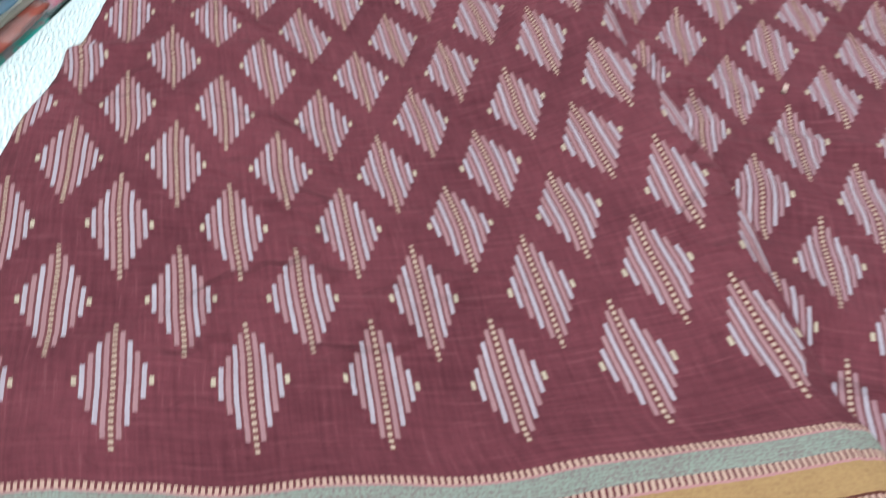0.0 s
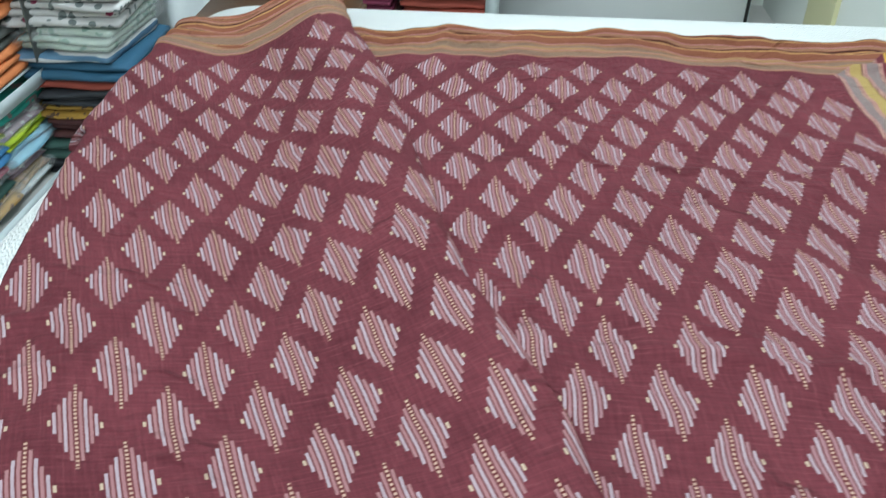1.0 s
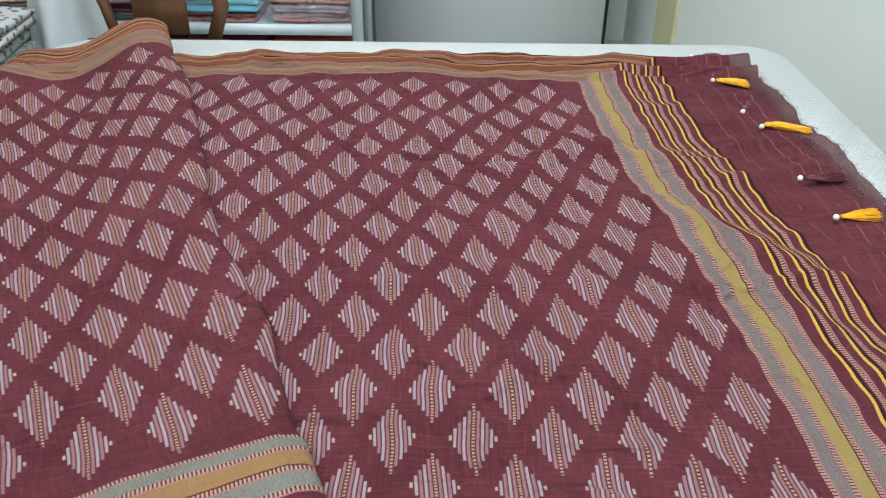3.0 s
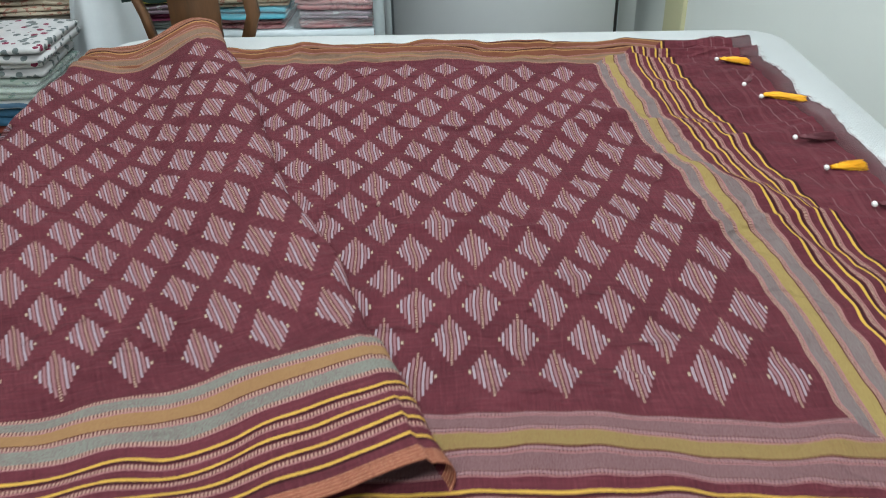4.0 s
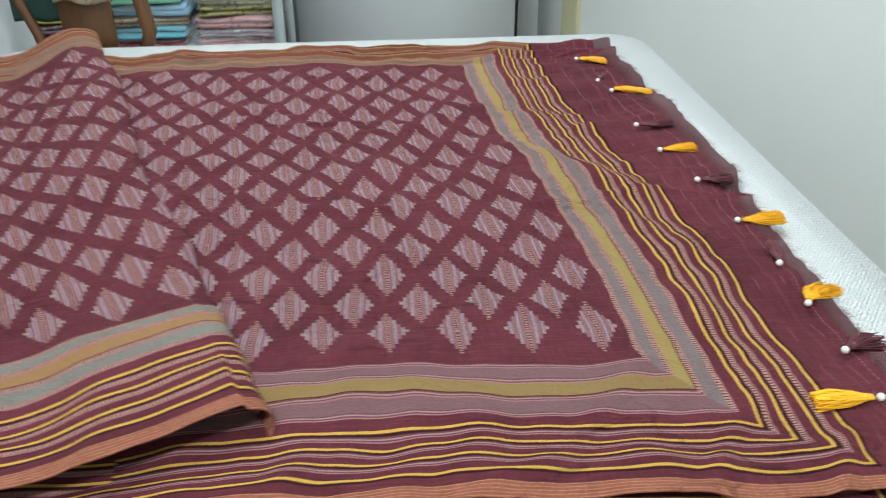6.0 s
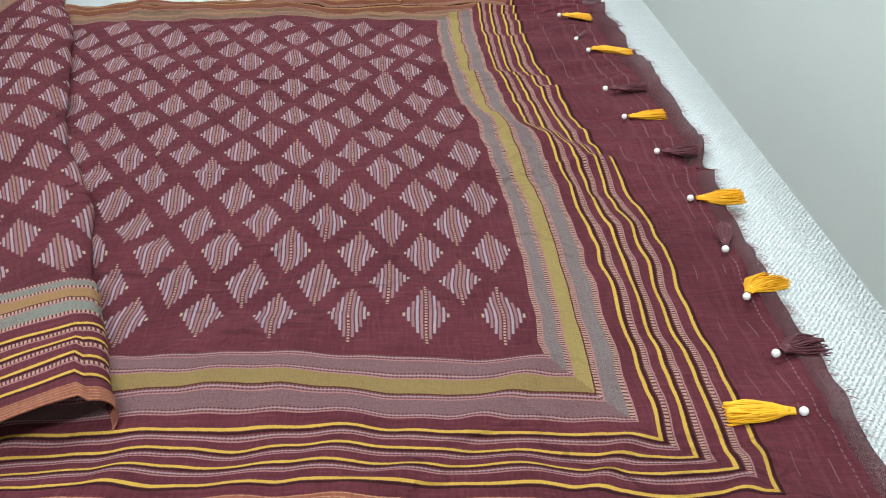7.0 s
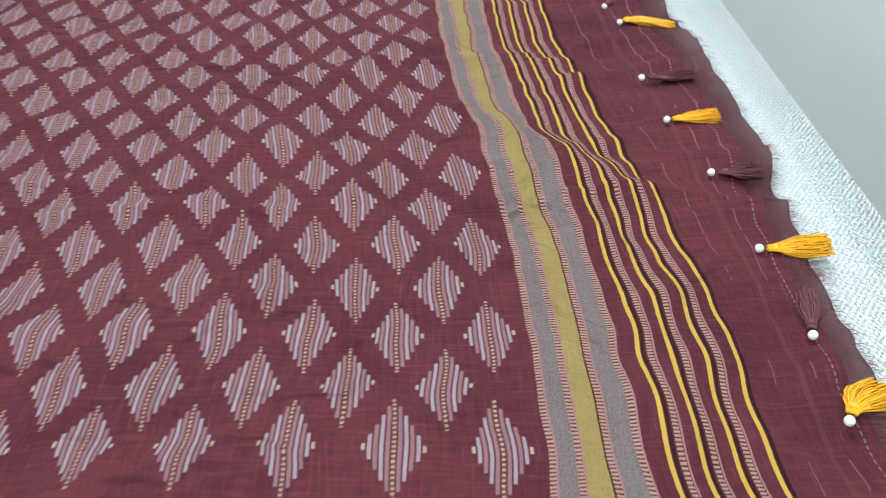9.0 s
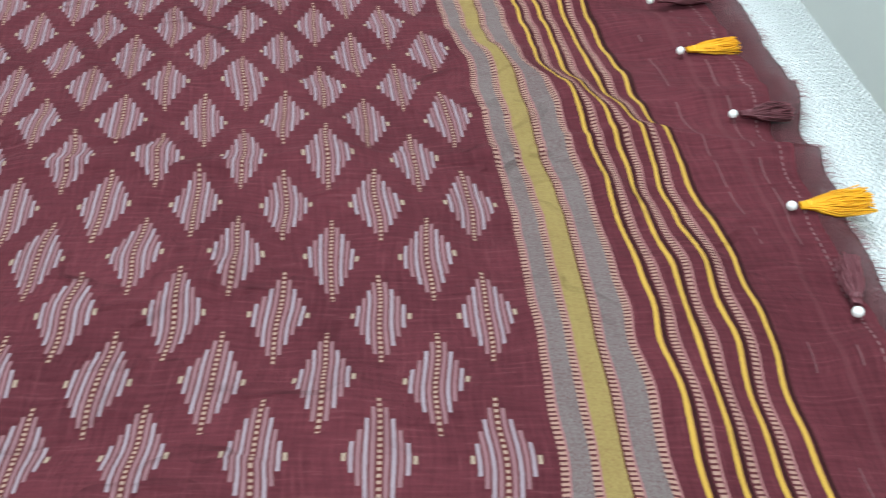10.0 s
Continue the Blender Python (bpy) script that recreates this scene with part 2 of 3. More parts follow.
def sheet(name, nu, nv, place, material, parent, label="", thick=0.0007, uvof=None):
    """A cloth sheet over a grid of (s, t) in 0..1; place gives (x, y, z, u, v)."""
    me = bpy.data.meshes.new(name)
    pts = [place(i / nu, j / nv) for j in range(nv + 1) for i in range(nu + 1)]
    faces = [(j * (nu + 1) + i, j * (nu + 1) + i + 1, (j + 1) * (nu + 1) + i + 1, (j + 1) * (nu + 1) + i) for j in range(nv) for i in range(nu)]
    me.from_pydata([p[:3] for p in pts], [], faces)
    lay = me.uv_layers.new(name="cloth")
    idx = np.empty(len(me.loops), dtype=np.int32)
    me.loops.foreach_get("vertex_index", idx)
    uv = np.array([p[3:5] for p in pts], dtype=np.float32)[idx]
    lay.data.foreach_set("uv", uv.ravel())
    me.polygons.foreach_set("use_smooth", [True] * len(me.polygons))
    me.materials.append(material)
    ob = new(name, me)
    if parent:
        ob.parent = parent
        ob.matrix_parent_inverse = parent.matrix_basis.inverted()
    if label:
        ob["label"] = label
    mod = ob.modifiers.new("thickness", "SOLIDIFY")
    mod.thickness, mod.offset = thick, 0
    return ob


# ---- room ----
XW, XE, YS, YN, H = -2.45, 0.56, -2.6, 3.45, 2.9


def setting(name, lo, hi, mat, label, category):
    return tagged(link(name, box(lo, hi), mat, None, smooth=False), label, category, kind="structure")


setting("floor", (XW, YS, -0.1), (XE, YN, 0), MAT_FLOOR, "grey tiled shop floor under the table", "floor")
# ceiling, south and west walls are unseen and close the room
setting("ceiling", (XW, YS, H), (XE, YN, H + 0.1), MAT_CEIL, "assumed white ceiling, out of view", "ceiling")
setting("wall_north", (XW - 0.1, YN, 0), (XE + 0.1, YN + 0.1, H), MAT_WALL, "pale grey-green painted wall behind the cabinet", "wall")
setting("wall_south", (XW - 0.1, YS - 0.1, 0), (XE + 0.1, YS, H), MAT_UNSEEN_WALL, "unseen light grey wall that closes the room", "wall")
setting("wall_east", (XE, YS, 0), (XE + 0.1, YN, H), MAT_WALL, "pale grey-green painted wall beside the table", "wall")
setting("wall_west", (XW - 0.1, YS, 0), (XW, YN, H), MAT_UNSEEN_WALL, "unseen light grey wall behind the rack", "wall")
setting("trim", (XE - 0.015, 2.60, 0), (XE, 2.86, H), MAT_STRIP, "narrow yellow painted pilaster on the side wall", "trim")


def unseen_ceiling_light(x, y):
    e = empty("unseen_ceiling_light", (x, y, H), "assumed white ceiling light panel, out of view", "light", "ceiling lights")
    part("frame", box((-0.6, -0.3, -0.05), (0.6, 0.3, -0.001), 0.01), MAT_CEIL, e)
    part("diffuser", box((-0.55, -0.25, -0.062), (0.55, 0.25, -0.051), 0.003), MAT_LAMP, e, "glowing white diffuser")


# panels assumed out of view, the last one for the added lamp
unseen_ceiling_light(-0.15, 0.70)
unseen_ceiling_light(-0.8, -1.3)
unseen_ceiling_light(-0.5, 1.65)

# ---- table ----
TX0, TX1, TY0, TY1, TR = -0.945, 0.318, -0.62, 1.104, 0.085


def rounded_slab(x0, x1, y0, y1, r, z0, z1, edge):
    bm = bmesh.new()
    ring = []
    for cx, cy, a0 in ((x1 - r, y1 - r, 0), (x0 + r, y1 - r, 90), (x0 + r, y0 + r, 180), (x1 - r, y0 + r, 270)):
        for k in range(9):
            a = radians(a0 + k * 90 / 8)
            ring.append((cx + r * math.cos(a), cy + r * math.sin(a)))
    vs = [bm.verts.new((x, y, z1)) for x, y in ring]
    top = bm.faces.new(vs)
    res = bmesh.ops.extrude_face_region(bm, geom=[top])
    for g in res["geom"]:
        if isinstance(g, bmesh.types.BMVert):
            g.co.z = z0
    bmesh.ops.recalc_face_normals(bm, faces=bm.faces[:])
    rim = [e for e in bm.edges if abs(e.verts[0].co.z - z1) < 1e-6 and abs(e.verts[1].co.z - z1) < 1e-6]
    bmesh.ops.bevel(bm, geom=rim, offset=edge, segments=4, affect="EDGES")
    return bm


table = empty("display_table", (0, 0, 0), "long padded display table with a white woven cover", "table")
part("tabletop", rounded_slab(TX0, TX1, TY0, TY1, TR, TOP - 0.035, TOP, 0.012), MAT_COVER, table, "white woven cover over a padded top", smooth=True)
part("apron", box((TX0 + 0.06, TY0 + 0.06, TOP - 0.12), (TX1 - 0.06, TY1 - 0.06, TOP - 0.036), 0.004), MAT_WOOD, table)
for lx in (TX0 + 0.1, TX1 - 0.1):
    for ly in (TY0 + 0.1, TY1 - 0.1):
        part("leg", box((lx - 0.03, ly - 0.03, 0), (lx + 0.03, ly + 0.03, TOP - 0.121), 0.004), MAT_WOOD, table)


# ---- saree ----
def nz(x, y, z=0.0):
    return noise.noise((x, y, z))


def bumpf(x, c, w):
    return math.exp(-((x - c) / w) ** 2)


def edge_shift(y):
    return -0.066 * SMOOTH((y - 0.15) / 0.65)


def near_line(x):
    return -0.006 + 0.078 * max(-0.75, min(0.2, -x))


def ridge(x, y, z):
    """A crease: sharp along the zero lines of a noise."""
    return max(0.0, 1 - (nz(x, y, z) * 4.5) ** 2) ** 2


def wrinkle(x, y):
    """Height of the soft folds and creases of the spread cloth."""
    h = 0.003 * (nz(x * 5, y * 6, 3) + 0.8) + 0.0034 * nz(x * 10 + y * 4, y * 14, 8) + 0.0026 * nz(x * 30, y * 34, 5)
    h += 0.0042 * ridge(x * 3.2 + y * 1.2, y * 5.5, 14) + 0.0032 * ridge(x * 7, y * 6 - x * 3, 23) + 0.0026 * ridge(x * 5 - y * 4, y * 9, 33)
    # short sharp tucks
    for cx, cy, lx, hh in ((-0.297, 0.350, 0.026, 0.0042), (-0.154, 0.064, 0.021, 0.0042), (-0.01, 0.378, 0.022, 0.0042)):
        h += hh * bumpf(y - cy + 0.35 * (x - cx), 0, 0.0032) * bumpf(x - cx, 0, lx)
    # creases left by folding, and slanting folds through the border
    h += 0.0045 * bumpf(y - 0.325 - 0.03 * nz(x * 6, 1, 0), 0, 0.007) * SMOOTH(nz(x * 3.1, 7, 0) + 0.7)
    h += 0.0040 * bumpf(y - 0.615 - 0.02 * nz(x * 5, 3, 2), 0, 0.006) * SMOOTH(nz(x * 2.6, 4, 0) + 0.6)
    s = (x - 0.03) * 0.75 + (y - 0.43) * 0.66
    h += 0.013 * bumpf(s, 0, 0.020) * bumpf(x - y * 0.3, -0.07, 0.13)
    s2 = (x + 0.02) * 0.5 + (y - 0.62) * 0.86
    h += 0.007 * bumpf(s2, 0, 0.018) * bumpf(x, 0.02, 0.16)
    s3 = (x - 0.06) * 0.9 + (y - 0.30) * 0.43
    h += 0.006 * bumpf(s3, 0, 0.014) * bumpf(y, 0.28, 0.10)
    return h


def drift(a, b, terms):
    """Slow drift of the weave over the table, a cubic in the two cloth directions."""
    powers = [(i, j) for i in range(4) for j in range(4 - i)]
    return [sum(c[k] * a ** i * b ** j for (i, j), c in zip(powers, terms)) for k in (0, 1)]


PALLU_DRIFT = [(-0.0000, 0.0031), (0.0010, 0.0002), (0.0011, 0.0042), (-0.0035, -0.0024), (0.0039, -0.0005), (0.0048, -0.0028), (0.0005, 0.0002), (-0.0001, 0.0013), (-0.0034, 0.0106), (-0.0025, 0.0085)]
FOLD_DRIFT = [(-0.0191, -0.0104), (-0.0359, -0.0186), (-0.0013, 0.0079), (0.0002, 0.0119), (-0.0006, -0.0015), (0.0163, -0.0313), (0.0108, -0.0353), (-0.0150, 0.0413), (-0.0150, 0.0305), (0.0036, 0.0031)]
saree = empty("saree", (-0.3, 0.4, TOP), "maroon handloom saree with striped diamonds spread over a white table", "saree")
SOUTH, NORTH = -0.160, VF + 0.160


def pallu_point(s, t):
    u = -0.80 + s * 1.012
    v = SOUTH + t * (NORTH - SOUTH)
    y = v - (0.007 * SMOOTH(-v / 0.05) * SMOOTH((0.14 + v) / 0.06) if v < 0 else 0.0)
    if v > VF:
        y = VF + (v - VF) * (0.50 + 0.22 * SMOOTH((u + 0.1) / 0.3))
    x = u
    if u > 0.135:
        x = 0.135 + (u - 0.135) * (1 + 0.95 * SMOOTH((v - 0.1) / 0.55))
    wx = 0.002 * nz(u * 6, v * 9, 1) + 0.0030 * nz(u * 16, v * 26, 2)
    wy = 0.002 * nz(u * 7, v * 6, 4) + 0.0024 * nz(u * 22, v * 16, 6)
    dx, dy = drift(max(-1.1, min(1.1, (u + 0.25) / 0.25)), max(-1.0, min(1.05, (v - 0.42) / 0.42)), PALLU_DRIFT)
    y += near_line(u) * (1 - 0.5 * SMOOTH((v - 0.5) / 0.4)) - 0.05 * SMOOTH((v - 0.55) / 0.35) * SMOOTH(abs(u + 0.30) / 0.45) * (1 if u < -0.3 else 0.75)
    x += edge_shift(v) + wx + dx
    y += wy + dy
    # a slanting pleat draws the border's stripes together
    across = (x - 0.03) * 0.75 + (y - 0.43) * 0.66
    pinch = 0.0085 * math.tanh(across / 0.013) * bumpf(across, 0, 0.06) * bumpf((x - 0.03) * 0.66 - (y - 0.43) * 0.75, 0.02, 0.12)
    x, y = x - 0.75 * pinch, y - 0.66 * pinch
    under = SMOOTH((-0.40 - x - 0.375 * y) / 0.06)
    z = TOP + 0.0045 - 0.002 * under + wrinkle(x, y) * (1 - under)
    # the far border is bunched into ridges
    if v > VF:
        k = SMOOTH((v - VF) / 0.05)
        z += k * (0.006 + 0.006 * math.sin((v - VF) * 105 + 2.2 * nz(u * 5, 9)) + 0.006 * nz(u * 8, v * 10, 12))
    # the near hem lifts in waves
    lift = SMOOTH((-0.085 - v) / 0.07)
    z += lift * (0.005 + 0.011 * nz(u * 7, 3, 2) + 0.003 * nz(u * 19, 5, 2))
    y += lift * 0.020 * nz(u * 6, 11, 0)
    # the tasselled end ruffles
    if u > 0.135:
        k = SMOOTH((u - 0.135) / 0.07)
        z += k * (0.003 + 0.006 * nz(v * 13, 4, u * 5) + 0.003 * nz(v * 40, 6, 0))
        x += k * k * (0.009 * nz(v * 11, 5, 0) + 0.005 * nz(v * 33, 9, 0))
    z = max(z, TOP + 0.003)
    return (x, y, z, u, v)


sheet("pallu_panel", 300, 360, pallu_point, MAT_PALLU, saree, "maroon end panel with olive and yellow striped border")


def under_point(s, t):
    u = -0.93 + s * 1.125
    v = SOUTH + t * 0.36
    x, y = u + 0.004 * nz(u * 6, v * 6, 31), v + near_line(u) * 0.4 - 0.005 - 0.012 * SMOOTH((u + 0.1) / 0.2) + 0.016 * nz(u * 4.3, 17, 0) + 0.005 * nz(u * 13, 4, 7)
    z = TOP + 0.0025 + 0.0012 * (nz(u * 8, v * 8, 19) + 0.6) + 0.004 * SMOOTH((-0.11 - v) / 0.05) * (0.4 + nz(u * 8, 21))
    return (x, y, max(z, TOP + 0.002), u, v)


sheet("under_layer", 220, 60, under_point, MAT_FLAP, saree, "lower folded layer with copper hem")

# the part folded back over the panel, turned on the table
EU, EV, OX, OY = Vector((0.953, 0.303)), Vector((-0.352, 0.936)), -0.520, 0.045
UR = 0.152
UOFF = U0 + 0.003 - 20 * A


def fold_point(s, t):
    v = SOUTH + t * (NORTH - SOUTH)
    vv = v * (1.0 if v > 0 else 1.09) if v < VF else VF + (v - VF) * 0.85
    r = 0.0080 + 0.0115 * SMOOTH(v / 0.7) + 0.0070 * SMOOTH((0.10 - v) / 0.16) + 0.002 * nz(v * 5, 2, 40)
    wide = 1.2 + 0.9 * SMOOTH(v / 0.5)
    ur = UR + 0.055 * SMOOTH((v - 0.25) / 0.55) - 0.010 * SMOOTH((0.15 - v) / 0.15) + 0.012 * nz(v * 4, 8, 41) + 0.004 * nz(v * 15, 8, 4) - r * wide
    left = -0.60
    top_len, arc, low_len = ur - left, math.pi * r * (0.5 + wide * 0.5), 0.45
    d = s * (top_len + arc + low_len)
    hump = 2 * r
    base = TOP + 0.0055
    if d < top_len:
        ul = left + d
        reach = 0.115 + 0.10 * SMOOTH((0.15 - v) / 0.2)
        k = SMOOTH((ul - ur + reach) / reach)
        z = base + 0.003 + (hump - 0.003) * k
        z += max(-0.001, 0.8 * wrinkle(ul * 0.9 + 5.0, v)) * (1 - 0.4 * k)
        # long soft folds that run from the hem to the far border
        z += (0.003 + 0.005 * SMOOTH((0.2 - v) / 0.3)) * (0.3 + 0.5 * math.sin(ul * 44 + 2.0 * nz(v * 2.5, ul * 2, 44))) * (1 - k)
        z -= 0.006 * bumpf(ul - ur + 0.13, 0, 0.035) * SMOOTH((v - 0.1) / 0.4)
        z = max(z, base + 0.0015)
    elif d < top_len + arc:
        a = (d - top_len) / arc * math.pi
        ul, z = ur + r * wide * math.sin(a), base + hump - r + r * math.cos(a)
    else:
        ul, z = ur - (d - top_len - arc), base
        z -= 0.003 * SMOOTH((d - top_len - arc) / 0.08)
    if v < 0 and d > top_len:
        vv *= 1 + 0.17 * SMOOTH((d - top_len) / (arc + 0.06))
    lift = SMOOTH((-0.09 - v) / 0.07)
    if d < top_len:
        z += lift * (0.006 + 0.010 * nz(ul * 7, 3, 52))
    dx, dy = drift(max(-1.1, min(1.1, ul / 0.16)), max(-1.0, min(1.0, (v - 0.42) / 0.42)), FOLD_DRIFT)
    px = OX + dx + ul * EU.x + vv * EV.x + 0.002 * nz(ul * 7, v * 8, 60) + 0.0020 * nz(ul * 22, v * 22, 61)
    py = OY + dy + ul * EU.y + vv * EV.y + 0.003 * nz(ul * 9, v * 6, 62) + lift * 0.006 * nz(ul * 11, 7, 63)
    py += SMOOTH((0.03 - v) / 0.05) * (0.006 + 0.008 * SMOOTH((ul + 0.15) / 0.28))
    if v > VF and d < top_len + arc:
        z += SMOOTH((v - VF) / 0.05) * (0.004 + 0.004 * math.sin((v - VF) * 110 + 2 * nz(ul * 4, 71)))
    # over the table's edge the cloth hangs down
    edge, tuck = TX0 + 0.008, -0.822 - 0.18 * py
    lim = max(edge, tuck)
    if px < lim:
        e = lim - px
        if tuck > edge:
            rr = 0.004
            a = min(e / rr, math.pi)
            px, z = lim - rr * math.sin(a) + min(0.12, max(0.0, e - math.pi * rr)), z - rr * (1 - math.cos(a))
            z = TOP + 0.0035 if a >= math.pi else max(z, TOP + 0.0035)
        else:
            rr = 0.03
            a = min(e / rr, math.pi / 2 * 0.9)
            px, z = lim - rr * math.sin(a) - 0.10 * max(0, e - rr * a), z - rr * (1 - math.cos(a)) - max(0, e - rr * a)
    return (px, py, z, ul + UOFF, v)


sheet("folded_panel", 300, 340, fold_point, MAT_FLAP, saree, "maroon layer folded back with grey and tan border")


# tassels with pearls along the end
def blob(bm, at, r, seg=12):
    bmesh.ops.create_uvsphere(bm, u_segments=seg, v_segments=seg - 4, radius=r, matrix=Matrix.Translation(at))


def tassel(x, y, turn, length, orange, spread=1.0, bend=0.0):
    z = TOP + 0.019
    e = new("tassel")
    e.parent = saree
    e.matrix_parent_inverse = saree.matrix_basis.inverted()
    e.matrix_basis = pose(x, y, z, 0, 0, turn)
    e["label"] = "orange thread tassel with white pearl" if orange else "wine thread tassel with white pearl"
    bm = bmesh.new()
    blob(bm, (0, 0, 0), 0.0035)
    part("bead", bm, MAT_PEARL, e, "white pearl bead")
    rng = random.Random(int(x * 1e4) + int(y * 1e5))
    bm = bmesh.new()
    strands = 230 if orange else 90
    for k in range(strands):
        a, rad = rng.uniform(0, 2 * math.pi), math.sqrt(rng.random())
        ln = length * rng.uniform(0.86, 1.05)
        cy, cz = math.cos(a) * rad, math.sin(a) * rad
        rings = []
        for j in range(7):
            f = j / 6
            w = (0.0020 + (0.0085 * spread - 0.0020) * SMOOTH(f * 1.5)) * (1.0 - 0.10 * f)
            px = 0.006 + ln * f
            py = cy * w * 1.25 + bend * ln * f * f + f * 0.0022 * math.sin(k * 1.7 + f * 4) + 0.0006 * math.sin(k + f * 9)
            pz = cz * w * 0.6 - 0.003 * f + f * 0.0012 * math.sin(k * 2.3 + f * 5)
            rr = 0.00065
            rings.append([bm.verts.new((px, py + rr * math.cos(m * 2.0944), pz + rr * math.sin(m * 2.0944))) for m in range(3)])
        for r0, r1 in zip(rings, rings[1:]):
            for m in range(3):
                bm.faces.new((r0[m], r0[(m + 1) % 3], r1[(m + 1) % 3], r1[m]))
    mat = MAT_ORANGE if orange else MAT_WINE
    part("threads", bm, mat, e)
    bm = bmesh.new()
    bmesh.ops.create_cone(bm, cap_ends=True, segments=10, radius1=0.0030, radius2=0.0030, depth=0.004, matrix=pose(0.0125, 0, 0, 0, 90, 0))
    part("binding", bm, mat, e)


for row in (
    (0.130, 0.974, 5, 0.045, 0, 1.0, 0.1), (0.136, 0.868, 8, 0.042, 1, 0.9, -0.3), (0.145, 0.747, 60, 0.05, 0, 0.5, 0.0),
    (0.155, 0.696, 40, 0.034, 1, 1.0, -1.2), (0.152, 0.545, 6, 0.05, 0, 0.9, 0.1), (0.158, 0.452, 12, 0.046, 1, 1.0, 0.05),
    (0.175, 0.355, 3, 0.04, 0, 1.0, 0.1), (0.183, 0.245, 2, 0.049, 1, 1.15, 0.12), (0.189, 0.148, 75, 0.045, 0, 0.7, 0.0),
    (0.184, 0.073, 58, 0.036, 1, 1.3, -0.45), (0.182, -0.002, 30, 0.036, 0, 1.3, -0.2), (0.179, -0.066, 174, 0.047, 1, 1.0, 0.05),
):
    tassel(*row)

# a loose tuft of cream thread on the cloth
def tuft(x, y, turn):
    bm = bmesh.new()
    rng = random.Random(9)
    for k in range(14):
        o, w = rng.uniform(-0.0014, 0.0014), 0.0004
        ln = rng.uniform(0.006, 0.009)
        p = [bm.verts.new((a, o * (1 + a * 40) + b, 0.001 + 0.002 * math.sin(a * 250 + k))) for a in (0, ln * 0.5, ln) for b in (-w, w)]
        bm.faces.new((p[0], p[1], p[3], p[2]))
        bm.faces.new((p[2], p[3], p[5], p[4]))
    ob = part("loose_thread", bm, MAT_CREAM, saree, "short tuft of cream thread")
    q = pallu_point((x + 0.8) / 1.012, (y - SOUTH) / (NORTH - SOUTH))
    ob.matrix_parent_inverse = saree.matrix_basis.inverted()
    ob.matrix_basis = pose(q[0], q[1], q[2] + 0.001, 0, 0, turn)


MAT_CREAM = plain("cream_thread", (0.36, 0.22, 0.18), 0.7, 0.15)
tuft(-0.375, 0.365, 80)

# ---- white card by the hem ----
tagged(link("card", rounded_slab(-0.80, -0.632, -0.31, -0.180, 0.012, TOP + 0.026, TOP + 0.028, 0.0006), MAT_CARD, None), "blank white card lying on the saree's hem", "card")

# frayed threads along the tasselled end
def fringe():
    rng = random.Random(5)
    bm = bmesh.new()
    for k in range(900):
        t = rng.uniform(0.07, 0.93)
        x, y, z, u, v = pallu_point(1.0, t)
        ln, a = rng.uniform(0.004, 0.014), rng.uniform(-0.9, 0.5)
        w = 0.00022
        tip = (x + ln * math.cos(a), y + ln * math.sin(a) - 0.2 * ln, max(TOP + 0.001, z - rng.uniform(0, 0.006)))
        mid = (x + 0.5 * ln * math.cos(a + 0.3), y + 0.5 * ln * math.sin(a + 0.3), z)
        p = [bm.verts.new((q[0], q[1] + o, q[2])) for q in ((x - 0.002, y, z), mid, tip) for o in (-w, w)]
        bm.faces.new((p[0], p[1], p[3], p[2]))
        bm.faces.new((p[2], p[3], p[5], p[4]))
    ob = part("fringe", bm, MAT_WINE, saree, "frayed thread ends")
    ob.matrix_parent_inverse = saree.matrix_basis.inverted()
    ob["kind"] = "stuff"


fringe()

# ---- cabinet and rack along the far wall ----
cab = empty("steel_cabinet", (-0.09, 3.0, 0), "tall white enamelled steel cabinet against the wall", "cabinet")
part("body", box((-0.49, 0.02, 0.0), (0.487, 0.40, 1.9), 0.006), MAT_STEEL, cab)
part("door", box((-0.448, 0.0, 0.05), (0.466, 0.019, 1.86), 0.004), MAT_DOOR, cab, "plain white door panel")
# solid strip; the gap's shade is put into its colour
part("door_gap_shade", box((0.467, 0.002, 0.05), (0.478, 0.019, 1.86)), MAT_GAP_SHADE, cab, "dark strip coloured as the shaded gap beside the door")
part("edge_strip", box((-0.49, 0.004, 0.05), (-0.466, 0.019, 1.86), 0.002), MAT_STEEL, cab)


